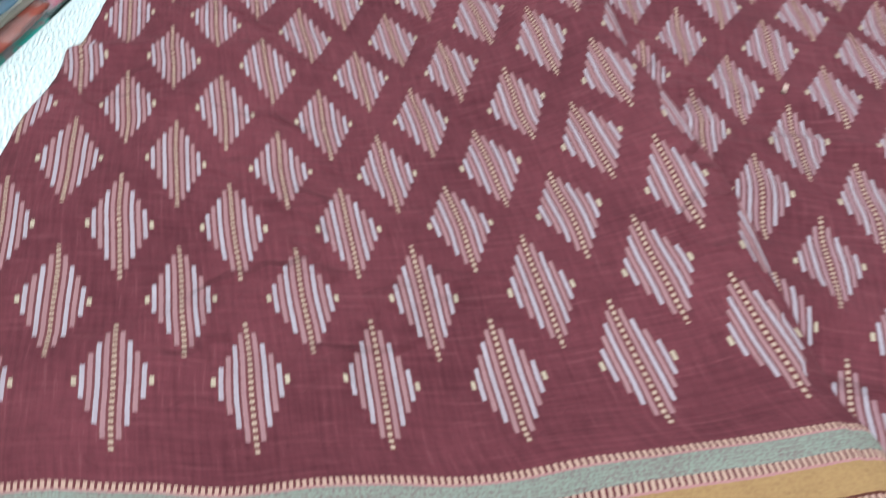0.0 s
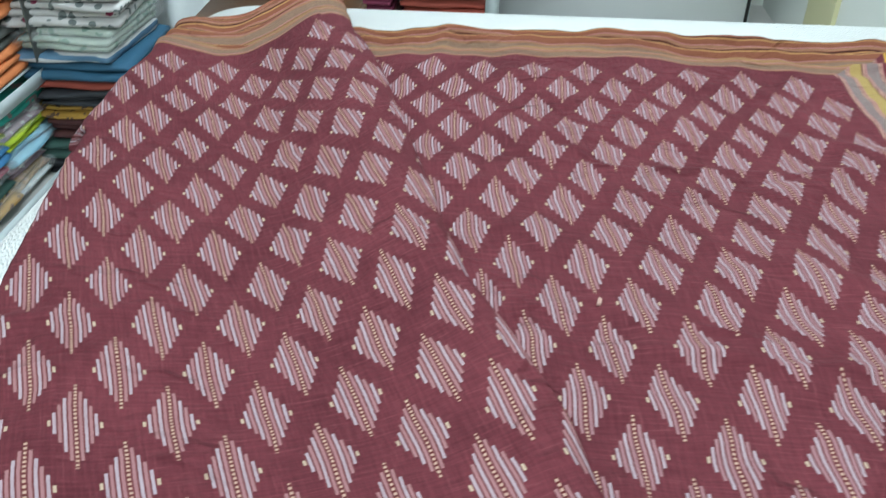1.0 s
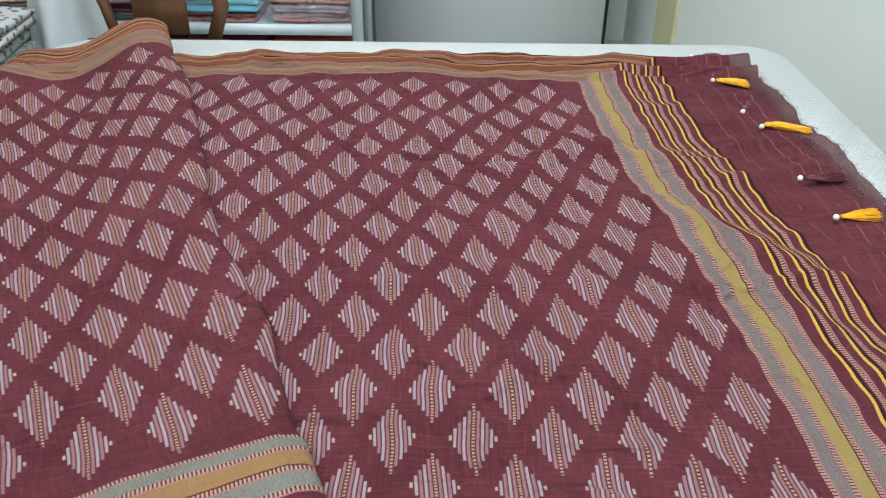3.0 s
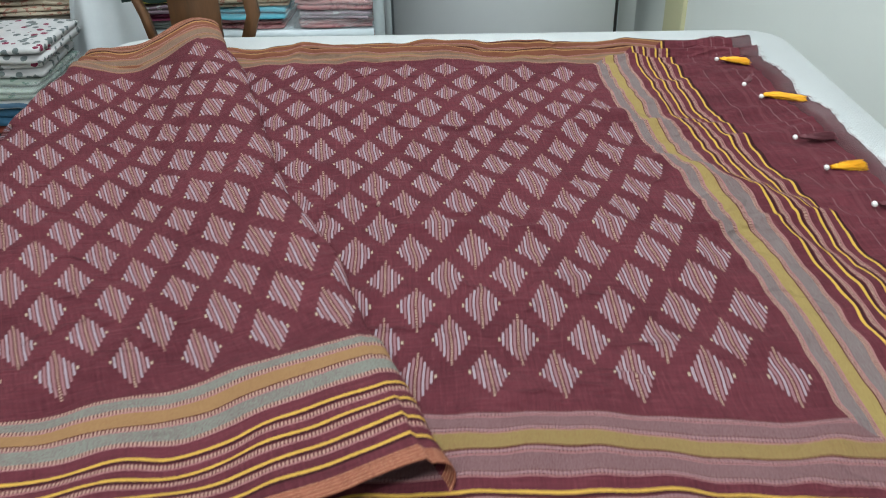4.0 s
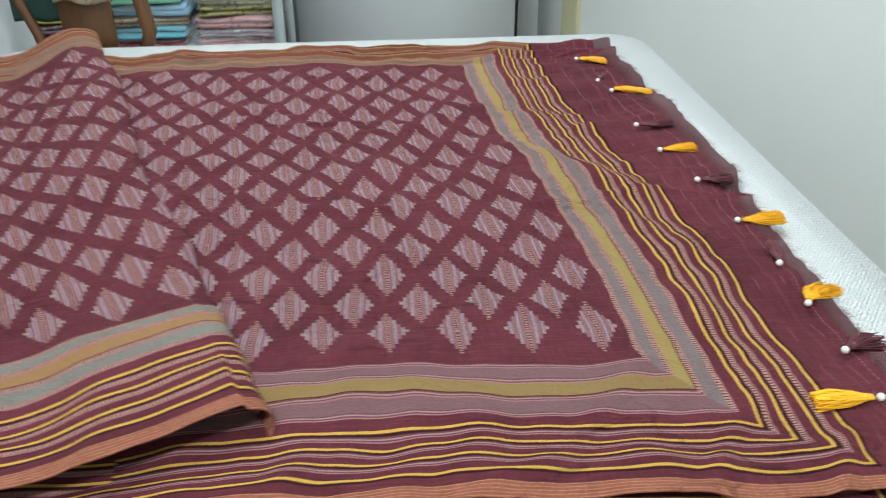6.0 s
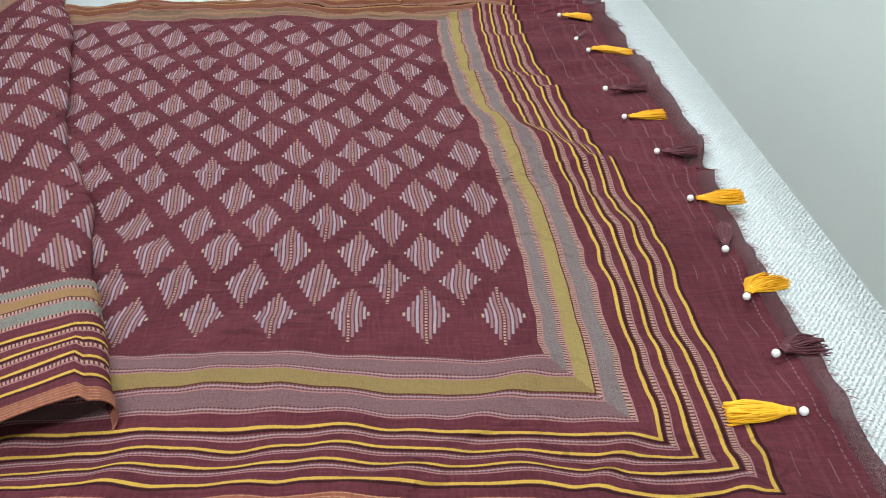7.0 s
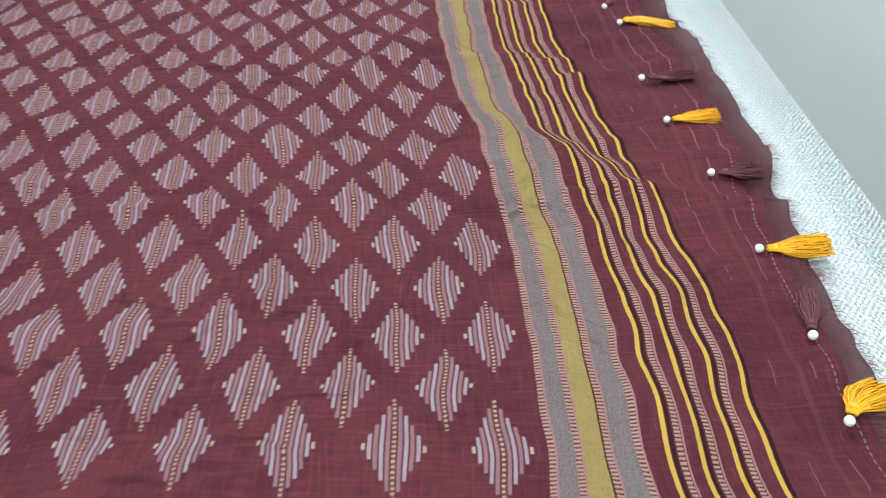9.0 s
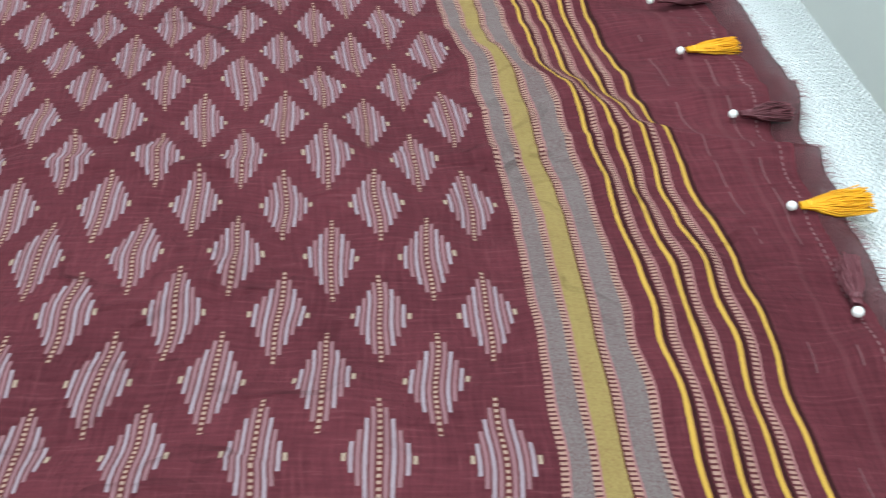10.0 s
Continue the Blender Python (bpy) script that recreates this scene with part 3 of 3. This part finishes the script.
def textile_material(name, colour, other=None, kind="plain", scale=40.0):
    m, b = begin(name)
    c = coords()
    n, fine = noise_at(12.0, c), noise_at(160.0, c, stretch=(1, 1, 6))
    base = mixc(n * 0.6 + fine * 0.4, tuple(v * 0.65 for v in colour), tuple(min(1, v * 1.15) for v in colour))
    if kind == "floral":
        vo = N.tree.nodes.new("ShaderNodeTexVoronoi")
        vo.inputs["Scale"].default_value = scale
        N.tree.links.new(c.s, vo.inputs["Vector"])
        d, pick = N(vo.outputs["Distance"]), N(vo.outputs["Color"])
        sp = N.tree.nodes.new("ShaderNodeSeparateXYZ")
        N.tree.links.new(pick.s, sp.inputs[0])
        r = N(sp.outputs[0])
        base = mixc((d < 0.40) * (r < 0.70), base, (0.13, 0.15, 0.15))
        base = mixc((d < 0.42) * (r > 0.80), base, other)
    elif kind == "waves":
        w = N.tree.nodes.new("ShaderNodeTexWave")
        w.bands_direction = "Z"
        w.inputs["Scale"].default_value, w.inputs["Distortion"].default_value = scale, 3.0
        N.tree.links.new(c.s, w.inputs["Vector"])
        base = mixc(N(w.outputs["Fac"]) > 0.55, base, other)
    elif kind == "flecks":
        base = mixc(noise_at(scale, c, 2.0) > 0.58, base, other)
    setin(b, "Base Color", base)
    setin(b, "Roughness", 0.75)
    bump(b, fine + n, 0.4, 0.002)
    return m


def sleeve_material():
    m, b = begin("clear_plastic_sleeve")
    c = coords()
    n = noise_at(30.0, c, 4.0)
    setin(b, "Base Color", (0.9, 0.93, 0.95))
    setin(b, "Roughness", 0.07)
    setin(b, "Alpha", 0.02 + n * 0.18)
    bump(b, n, 1.0, 0.02)
    return m


MAT_SLEEVE = sleeve_material()


def fold_slab(bm, x0, x1, y0, y1, z0, z1, seed):
    """One folded layer: a soft slab with rounded sides and a sagging outline."""
    nx, ny = 12, 8
    rings = []
    prof = [(-1.0, 0.5), (-0.96, 0.85), (-0.86, 1.0), (0.86, 1.0), (0.96, 0.85), (1.0, 0.5), (0.96, 0.15), (0.86, 0.0), (-0.86, 0.0), (-0.96, 0.15)]
    for i in range(nx + 1):
        f = i / nx
        x = x0 + (x1 - x0) * f
        shrink = 1 - 0.25 * (abs(2 * f - 1) ** 10)
        ring = []
        for py, pz in prof:
            y = (y0 + y1) / 2 + (y1 - y0) / 2 * py * (1 + 0.10 * nz(x * 9, seed, pz))
            z = z0 + (z1 - z0) * (0.5 + (pz - 0.5) * shrink)
            z += (z1 - z0) * 0.42 * nz(x * 8, y * 8, seed) * (1 if pz > 0.4 else 0.4)
            ring.append(bm.verts.new((x + 0.006 * nz(y * 20, z * 30, seed), y, z)))
        rings.append(ring)
    n = len(prof)
    for a, b in zip(rings, rings[1:]):
        for k in range(n):
            bm.faces.new((a[k], a[(k + 1) % n], b[(k + 1) % n], b[k]))
    bm.faces.new(rings[0])
    bm.faces.new(rings[-1][::-1])


def textile(at, size, mat, label, layers=3, seed=0, sleeve=False, turn=0.0, group="folded textiles"):
    """A folded length of cloth that rests at the height at[2]."""
    e = empty("folded_textile", at, label, "textile", group)
    e.rotation_euler.z = radians(turn)
    w, d, h = size
    bm = bmesh.new()
    rng = random.Random(seed)
    for k in range(layers):
        o = rng.uniform(-0.012, 0.012)
        fold_slab(bm, -w / 2 + abs(o), w / 2 - rng.uniform(0, 0.012), -d / 2 + o, d / 2 + o, h * k / layers, h * (k + 1.04) / layers, seed * 7.3 + k)
    bmesh.ops.recalc_face_normals(bm, faces=bm.faces[:])
    part("cloth", bm, mat, e)
    if sleeve:
        bm = bmesh.new()
        fold_slab(bm, -w / 2 - 0.008, w / 2 + 0.008, -d / 2 - 0.02, d / 2 + 0.01, 0.0, h * 1.08, seed + 50)
        bmesh.ops.recalc_face_normals(bm, faces=bm.faces[:])
        part("sleeve", bm, MAT_SLEEVE, e, "clear crumpled plastic sleeve")
    return e


def colour_mat(name, *a, **k):
    return textile_material(name, *a, **k)


TX = {
    "cyan": colour_mat("cyan_cotton", (0.10, 0.42, 0.52)), "sky": colour_mat("sky_blue_cotton", (0.22, 0.45, 0.60)),
    "mint": colour_mat("mint_green_cotton", (0.16, 0.38, 0.27)), "beige": colour_mat("beige_printed_cotton", (0.46, 0.38, 0.28), (0.30, 0.14, 0.10), "flecks", 60.0),
    "olive": colour_mat("olive_printed_cotton", (0.28, 0.26, 0.10), (0.10, 0.09, 0.04), "flecks", 50.0),
    "pink": colour_mat("dusty_pink_cotton", (0.44, 0.20, 0.20), (0.25, 0.08, 0.09), "flecks", 45.0),
    "magenta": colour_mat("dark_magenta_silk", (0.22, 0.03, 0.08)), "red": colour_mat("brick_red_cotton", (0.30, 0.055, 0.035)),
    "cream": colour_mat("cream_cotton", (0.56, 0.50, 0.44)), "grey": colour_mat("grey_green_cotton", (0.30, 0.33, 0.30)),
    "floral": colour_mat("white_floral_cotton", (0.56, 0.55, 0.55), (0.20, 0.012, 0.05), "floral", 38.0),
    "waves": colour_mat("white_wave_print_cotton", (0.60, 0.62, 0.64), (0.10, 0.20, 0.32), "waves", 9.0),
    "sage": colour_mat("sage_leaf_print_cotton", (0.34, 0.40, 0.35), (0.14, 0.22, 0.18), "flecks", 30.0),
    "navy": colour_mat("navy_blue_cotton", (0.025, 0.10, 0.18)), "black": colour_mat("black_cotton", (0.022, 0.024, 0.03)),
    "mustard": colour_mat("mustard_print_cotton", (0.36, 0.20, 0.03), (0.06, 0.03, 0.02), "flecks", 55.0),
    "wine": colour_mat("dark_wine_cotton", (0.07, 0.018, 0.02)), "forest": colour_mat("dark_green_cotton", (0.02, 0.06, 0.05)),
    "lime": colour_mat("lime_green_silk", (0.42, 0.55, 0.03)), "teal": colour_mat("teal_cotton", (0.03, 0.33, 0.27), (0.22, 0.16, 0.17), "flecks", 25.0),
    "mauve": colour_mat("mauve_print_cotton", (0.28, 0.20, 0.24), (0.45, 0.48, 0.45), "flecks", 30.0),
    "brown": colour_mat("tan_brown_print_cotton", (0.34, 0.21, 0.09), (0.45, 0.28, 0.18), "flecks", 30.0),
    "yellow": colour_mat("yellow_green_print_cotton", (0.55, 0.48, 0.08), (0.20, 0.25, 0.05), "flecks", 22.0),
    "orange": colour_mat("orange_cotton", (0.62, 0.20, 0.07)), "char": colour_mat("charcoal_cotton", (0.07, 0.075, 0.07)),
    "rose": colour_mat("rose_pink_silk", (0.50, 0.07, 0.14)), "blue": colour_mat("royal_blue_cotton", (0.04, 0.16, 0.34)),
}


def rack(name, x0, x1, y0, y1, top, levels, label, along):
    """Slotted steel rack: four posts and lipped shelves."""
    e = empty(name, ((x0 + x1) / 2, (y0 + y1) / 2, 0), label, "shelf rack")
    cx, cy = (x0 + x1) / 2, (y0 + y1) / 2
    for px in (x0, x1 - 0.035):
        for py in (y0, y1 - 0.035):
            part("post", box((px - cx, py - cy, 0), (px - cx + 0.035, py - cy + 0.035, top), 0.003), MAT_STEEL, e)
    for z in levels:
        bm = box((x0 - cx + 0.036, y0 - cy + 0.002, z - 0.004), (x1 - cx - 0.036, y1 - cy - 0.002, z), 0.0)
        if along == "x":
            lip = box((x0 - cx + 0.036, y0 - cy - 0.003, z - 0.034), (x1 - cx - 0.036, y0 - cy + 0.0015, z + 0.002), 0.0015)
        else:
            lip = box((x1 - cx - 0.0015, y0 - cy + 0.036, z - 0.034), (x1 - cx + 0.003, y1 - cy - 0.036, z + 0.002), 0.0015)
        part("shelf", bm, MAT_STEEL, e, smooth=False)
        part("shelf_lip", lip, MAT_STEEL, e)
    return e


rack("steel_rack", -1.47, -0.535, 2.42, 2.82, 1.8, (0.06, 0.37, 0.78, 1.2, 1.6), "grey steel shelf rack full of folded textiles", "x")
z = 0.371
for w, h, key, lab, sl in (
    (0.27, 0.032, "pink", "folded dusty pink textile on a shelf", False), (0.26, 0.036, "cyan", "folded cyan cotton textile on a shelf", True),
    (0.28, 0.030, "beige", "folded beige printed textile on a shelf", False), (0.27, 0.044, "sky", "folded sky blue textile on a shelf", True),
    (0.27, 0.040, "mint", "folded mint green textile on a shelf", False), (0.26, 0.04, "cyan", "folded cyan textile near the top of a stack", False),
):
    textile((-1.005 + 0.012 * math.sin(z * 95), 2.585, z), (w, 0.28, h), TX[key], lab, 2, int(z * 1000), sl, turn=4 * math.sin(z * 61))
    z += h + 0.002
z = 0.371
for w, h, key, lab, sl in (
    (0.29, 0.030, "pink", "folded pink textile in plastic at the bottom of a stack", True), (0.28, 0.028, "mauve", "folded mauve textile in plastic on a shelf", True),
    (0.29, 0.040, "pink", "pink printed textile in shiny plastic", True), (0.28, 0.034, "olive", "folded olive printed textile on a shelf", False),
    (0.27, 0.032, "olive", "olive and black printed folded textile", True), (0.28, 0.04, "grey", "folded grey green textile", True),
):
    textile((-0.705 + 0.010 * math.sin(z * 80), 2.585, z), (w - 0.02, 0.29, h), TX[key], lab, 2, int(z * 1000) + 7, sl, turn=5 * math.sin(z * 57))
    z += h + 0.002
z = 0.371
for w, h, key, lab in (
    (0.29, 0.030, "grey", "folded grey textile on a shelf"), (0.28, 0.022, "magenta", "folded dark magenta textile on a shelf"),
    (0.29, 0.034, "mauve", "folded mauve printed textile on a shelf"), (0.28, 0.026, "yellow", "folded yellow green textile on a shelf"),
    (0.28, 0.036, "rose", "folded rose pink textile on a shelf"),
):
    textile((-1.29, 2.585, z), (w, 0.28, h), TX[key], lab, 2, int(z * 1000) + 13)
    z += h + 0.002
for cx, key, key2 in ((-0.70, "magenta", "red"), (-1.0, "pink", "magenta"), (-1.29, "red", "wine")):
    z = 0.061
    for k in range(5):
        textile((cx, 2.585, z), (0.28, 0.29, 0.048), TX[key if k % 2 else key2], "folded red and magenta textiles on the lower shelf", 2, k + int(cx * 50))
        z += 0.05

def plastic_bag(x, y, z, w, d, h, label):
    """A crumpled clear bag lying on the textiles."""
    bm = bmesh.new()
    bmesh.ops.create_icosphere(bm, subdivisions=4, radius=1.0)
    for q in bm.verts:
        n = q.co.normalized()
        k = 1 + 0.35 * nz(n.x * 2.2, n.y * 2.2, n.z * 2.2) + 0.30 * abs(nz(n.x * 6, n.y * 6, n.z * 6 + 4))
        q.co = Vector((n.x * k * w / 2, n.y * k * d / 2, max(-0.45, n.z * k * 0.5) * h))
    ob = link("plastic_bag", bm, MAT_SLEEVE, None, smooth=False)
    ob.location = (x, y, z + 0.45 * h)
    return tagged(ob, label, "bag")


plastic_bag(-0.665, 2.475, 0.372, 0.19, 0.10, 0.085, "crumpled clear plastic bag in front of folded textiles")
plastic_bag(-0.83, 2.470, 0.372, 0.12, 0.09, 0.07, "small crumpled clear plastic bag on the shelf")

# ---- chair ----
def loft(rings):
    bm = bmesh.new()
    vs = [[bm.verts.new(p) for p in r] for r in rings]
    n = len(vs[0])
    for a, b in zip(vs, vs[1:]):
        for k in range(n):
            bm.faces.new((a[k], a[(k + 1) % n], b[(k + 1) % n], b[k]))
    bm.faces.new(vs[0][::-1])
    bm.faces.new(vs[-1])
    bmesh.ops.recalc_face_normals(bm, faces=bm.faces[:])
    return bm


def bar(points, hw, hd):
    return loft([[(x - hw, y - hd, z), (x + hw, y - hd, z), (x + hw, y + hd, z), (x - hw, y + hd, z)] for x, y, z in points])


chair = empty("wooden_chair", (-1.08, 1.86, 0), "brown wooden chair with a broad back panel and cloth over it", "chair")
for sgn, x0, x1, x2 in ((-1, -0.130, -0.150, -0.195), (1, 0.150, 0.180, 0.160)):
    part("back_leg", bar([(x0, 0.19, 0), (x0, 0.19, 0.44)], 0.017, 0.019), MAT_WOOD, chair)
    part("stile", bar([(x0, 0.19, 0.441), (x1, 0.195, 0.53), (x2, 0.20, 0.66), (x2 * 1.1, 0.235, 0.98)], 0.011 if sgn < 0 else 0.019, 0.014), MAT_WOOD, chair)
    part("front_leg", bar([(sgn * 0.18, -0.17, 0), (sgn * 0.18, -0.17, 0.42)], 0.017, 0.017), MAT_WOOD, chair)
part("seat", box((-0.21, -0.20, 0.421), (0.21, 0.17, 0.45), 0.01), MAT_WOOD, chair)
part("back_panel", bar([(0.003, 0.195, 0.452), (0.003, 0.197, 0.53), (0.0, 0.20, 0.66), (0.0, 0.228, 0.92)], 0.076, 0.007), MAT_WOOD, chair, "broad worn wooden back panel")
part("top_rail", box((-0.20, 0.215, 0.921), (0.175, 0.25, 0.985), 0.01), MAT_WOOD, chair)


def drape(name, x0, x1, y, z0, z1, mat, label, category, amp=0.012, freq=38.0, ragged=0.02):
    """A hanging cloth with vertical folds."""
    def place(s, t):
        x = x0 + (x1 - x0) * s
        yy = y + amp * math.sin(x * freq + 1.4 * nz(x * 9, t * 2, 3)) * (1 - 0.6 * t) + 0.006 * nz(x * 14, t * 5, 9)
        zz = z0 + (z1 - z0) * t + (1 - t) * ragged * nz(x * 12, 4, 6)
        return (x, yy, zz, s, t)
    return tagged(sheet(name, 40, 24, place, mat, None, thick=0.003), label, category)


drape("hanging_cloth", -1.31, -1.165, 2.10, 0.56, 0.99, TX["forest"], "dark green cloth hung over the chair back", "cloth")
drape("hanging_cloth", -1.155, -0.985, 2.025, 0.628, 0.99, TX["beige"], "beige striped cloth hung over the chair back", "cloth", 0.008, 60.0)


def lump(name, cx, cy, w, d, top, mat, label, category, seed):
    """A sheet thrown over a bundle, with folds down to the floor."""
    def place(s, t):
        a = s * 2 * math.pi
        f = min(1.0, t * 1.35)
        prof = math.sin(f * math.pi / 2) if t < 0.74 else 1.0
        r = prof * (1 + 0.10 * math.sin(a * 7 + seed + 1.5 * nz(math.cos(a) * 2, math.sin(a) * 2, t * 2)) * t)
        z = top * (1 - max(0.0, t - 0.16) / 0.84) + 0.03 * nz(math.cos(a) * 3, math.sin(a) * 3, seed + t * 4)
        return (cx + w / 2 * r * math.cos(a), cy + d / 2 * r * math.sin(a), max(0.004, z), s, t)
    return tagged(sheet(name, 72, 40, place, mat, None, thick=0.003), label, category)


MAT_SHEET = plain("white_cotton_sheet", (0.66, 0.70, 0.72), 0.8, 0.08, 9.0, relief=0.3)
lump("draped_sack", -1.43, 2.27, 0.24, 0.26, 0.82, MAT_SHEET, "tall sack covered with a loose white sheet", "sack", 2.0)


def stool(x, y, w, d, h, label):
    e = empty("stool", (x, y, 0), label, "stool")
    part("top", box((-w / 2, -d / 2, h - 0.03), (w / 2, d / 2, h), 0.006), MAT_WOOD, e)
    for sx in (-1, 1):
        for sy in (-1, 1):
            px, py = sx * (w / 2 - 0.03), sy * (d / 2 - 0.03)
            part("leg", box((px - 0.018, py - 0.018, 0), (px + 0.018, py + 0.018, h - 0.031), 0.003), MAT_WOOD, e)


stool(-1.72, 2.45, 0.30, 0.36, 0.30, "low wooden stool under a stack of textiles")
z = 0.301
for h, key, lab in ((0.05, "grey", "folded grey textile on a stool"), (0.045, "sage", "folded sage textile on a stool"), (0.02, "grey", "thin grey folded textile"), (0.05, "cream", "folded cream textile on a stack"), (0.045, "beige", "folded beige textile on a stack"), (0.05, "cream", "pale folded cotton on top of a stack")):
    textile((-1.715 + 0.02 * math.sin(z * 70), 2.44, z), (0.33, 0.34, h), TX[key], lab, 3, int(z * 900), turn=4)
    z += h + 0.002
z = 0.001
for h, key, lab, sl, k in (
    (0.045, "black", "folded black textile at the bottom of a pile", False, 3), (0.055, "forest", "folded dark green textile in a pile", False, 2), (0.062, "wine", "folded dark wine textile in a pile", False, 3),
    (0.036, "mustard", "folded mustard print textile in a pile", False, 2), (0.040, "black", "folded black textile in a pile", False, 3), (0.026, "red", "folded brick red textile in a pile", False, 1),
    (0.050, "navy", "folded navy blue textile in a pile", False, 2), (0.032, "waves", "folded white textile with a blue wave print", False, 1), (0.054, "sage", "sage leaf print textile in clear plastic", True, 3),
    (0.046, "floral", "folded white floral cotton in a pile", False, 2), (0.048, "floral", "white floral cotton folded on top of a pile", False, 2),
):
    textile((-1.615 + 0.022 * math.sin(z * 70), 1.955, z), (0.285 + 0.03 * math.sin(z * 47), 0.30, h), TX[key], lab, k, int(z * 1000) + 3, sl, turn=5 * math.sin(z * 33))
    z += h + 0.002

# ---- rack along the side wall ----
rack("steel_rack", -2.18, -1.705, 0.75, 1.965, 1.7, (0.03, 0.305, 0.72, 1.15), "pale steel shelf rack with bright textiles", "y")
for cy, seq in ((1.78, ("brown", "mauve", "sky", "lime", "mauve", "teal")), (1.46, ("mustard", "forest", "rose", "blue", "yellow", "black")), (1.14, ("yellow", "teal", "red", "cream", "navy", "rose"))):
    z = 0.031
    for k, key in enumerate(seq):
        textile((-1.875, cy, z), (0.32, 0.28, 0.037), TX[key], "bright folded textile in plastic on a low shelf", 2, k + int(cy * 100), k % 2 == 0, turn=90, group="textiles on the side rack")
        z += 0.039
for cy, seq in ((1.80, ("orange", "char", "orange", "char")), (1.50, ("yellow", "lime", "yellow", "cream")), (1.2, ("red", "black", "teal", "char"))):
    z = 0.306
    for k, key in enumerate(seq):
        textile((-1.88, cy, z), (0.32, 0.26, 0.07), TX[key], "bright folded textile on the upper shelf", 3, k + int(cy * 90), False, turn=90, group="textiles on the side rack")
        z += 0.072


def hang_side(x, y0, y1, z0, z1, mat, label):
    def place(s, t):
        y = y0 + (y1 - y0) * s
        return (x + 0.008 * math.sin(y * 90) * (1 - 0.5 * t), y, z0 + (z1 - z0) * t + 0.01 * nz(y * 20, 3, 1) * (1 - t), s, t)
    return tagged(sheet("hanging_cloth", 30, 16, place, mat, None, thick=0.003), label, "cloth")


hang_side(-1.685, 1.90, 1.985, 0.325, 0.72, TX["orange"], "orange cloth hanging from the rack's shelf")
hang_side(-1.688, 1.78, 1.895, 0.335, 0.72, TX["char"], "charcoal cloth hanging from the rack's shelf")
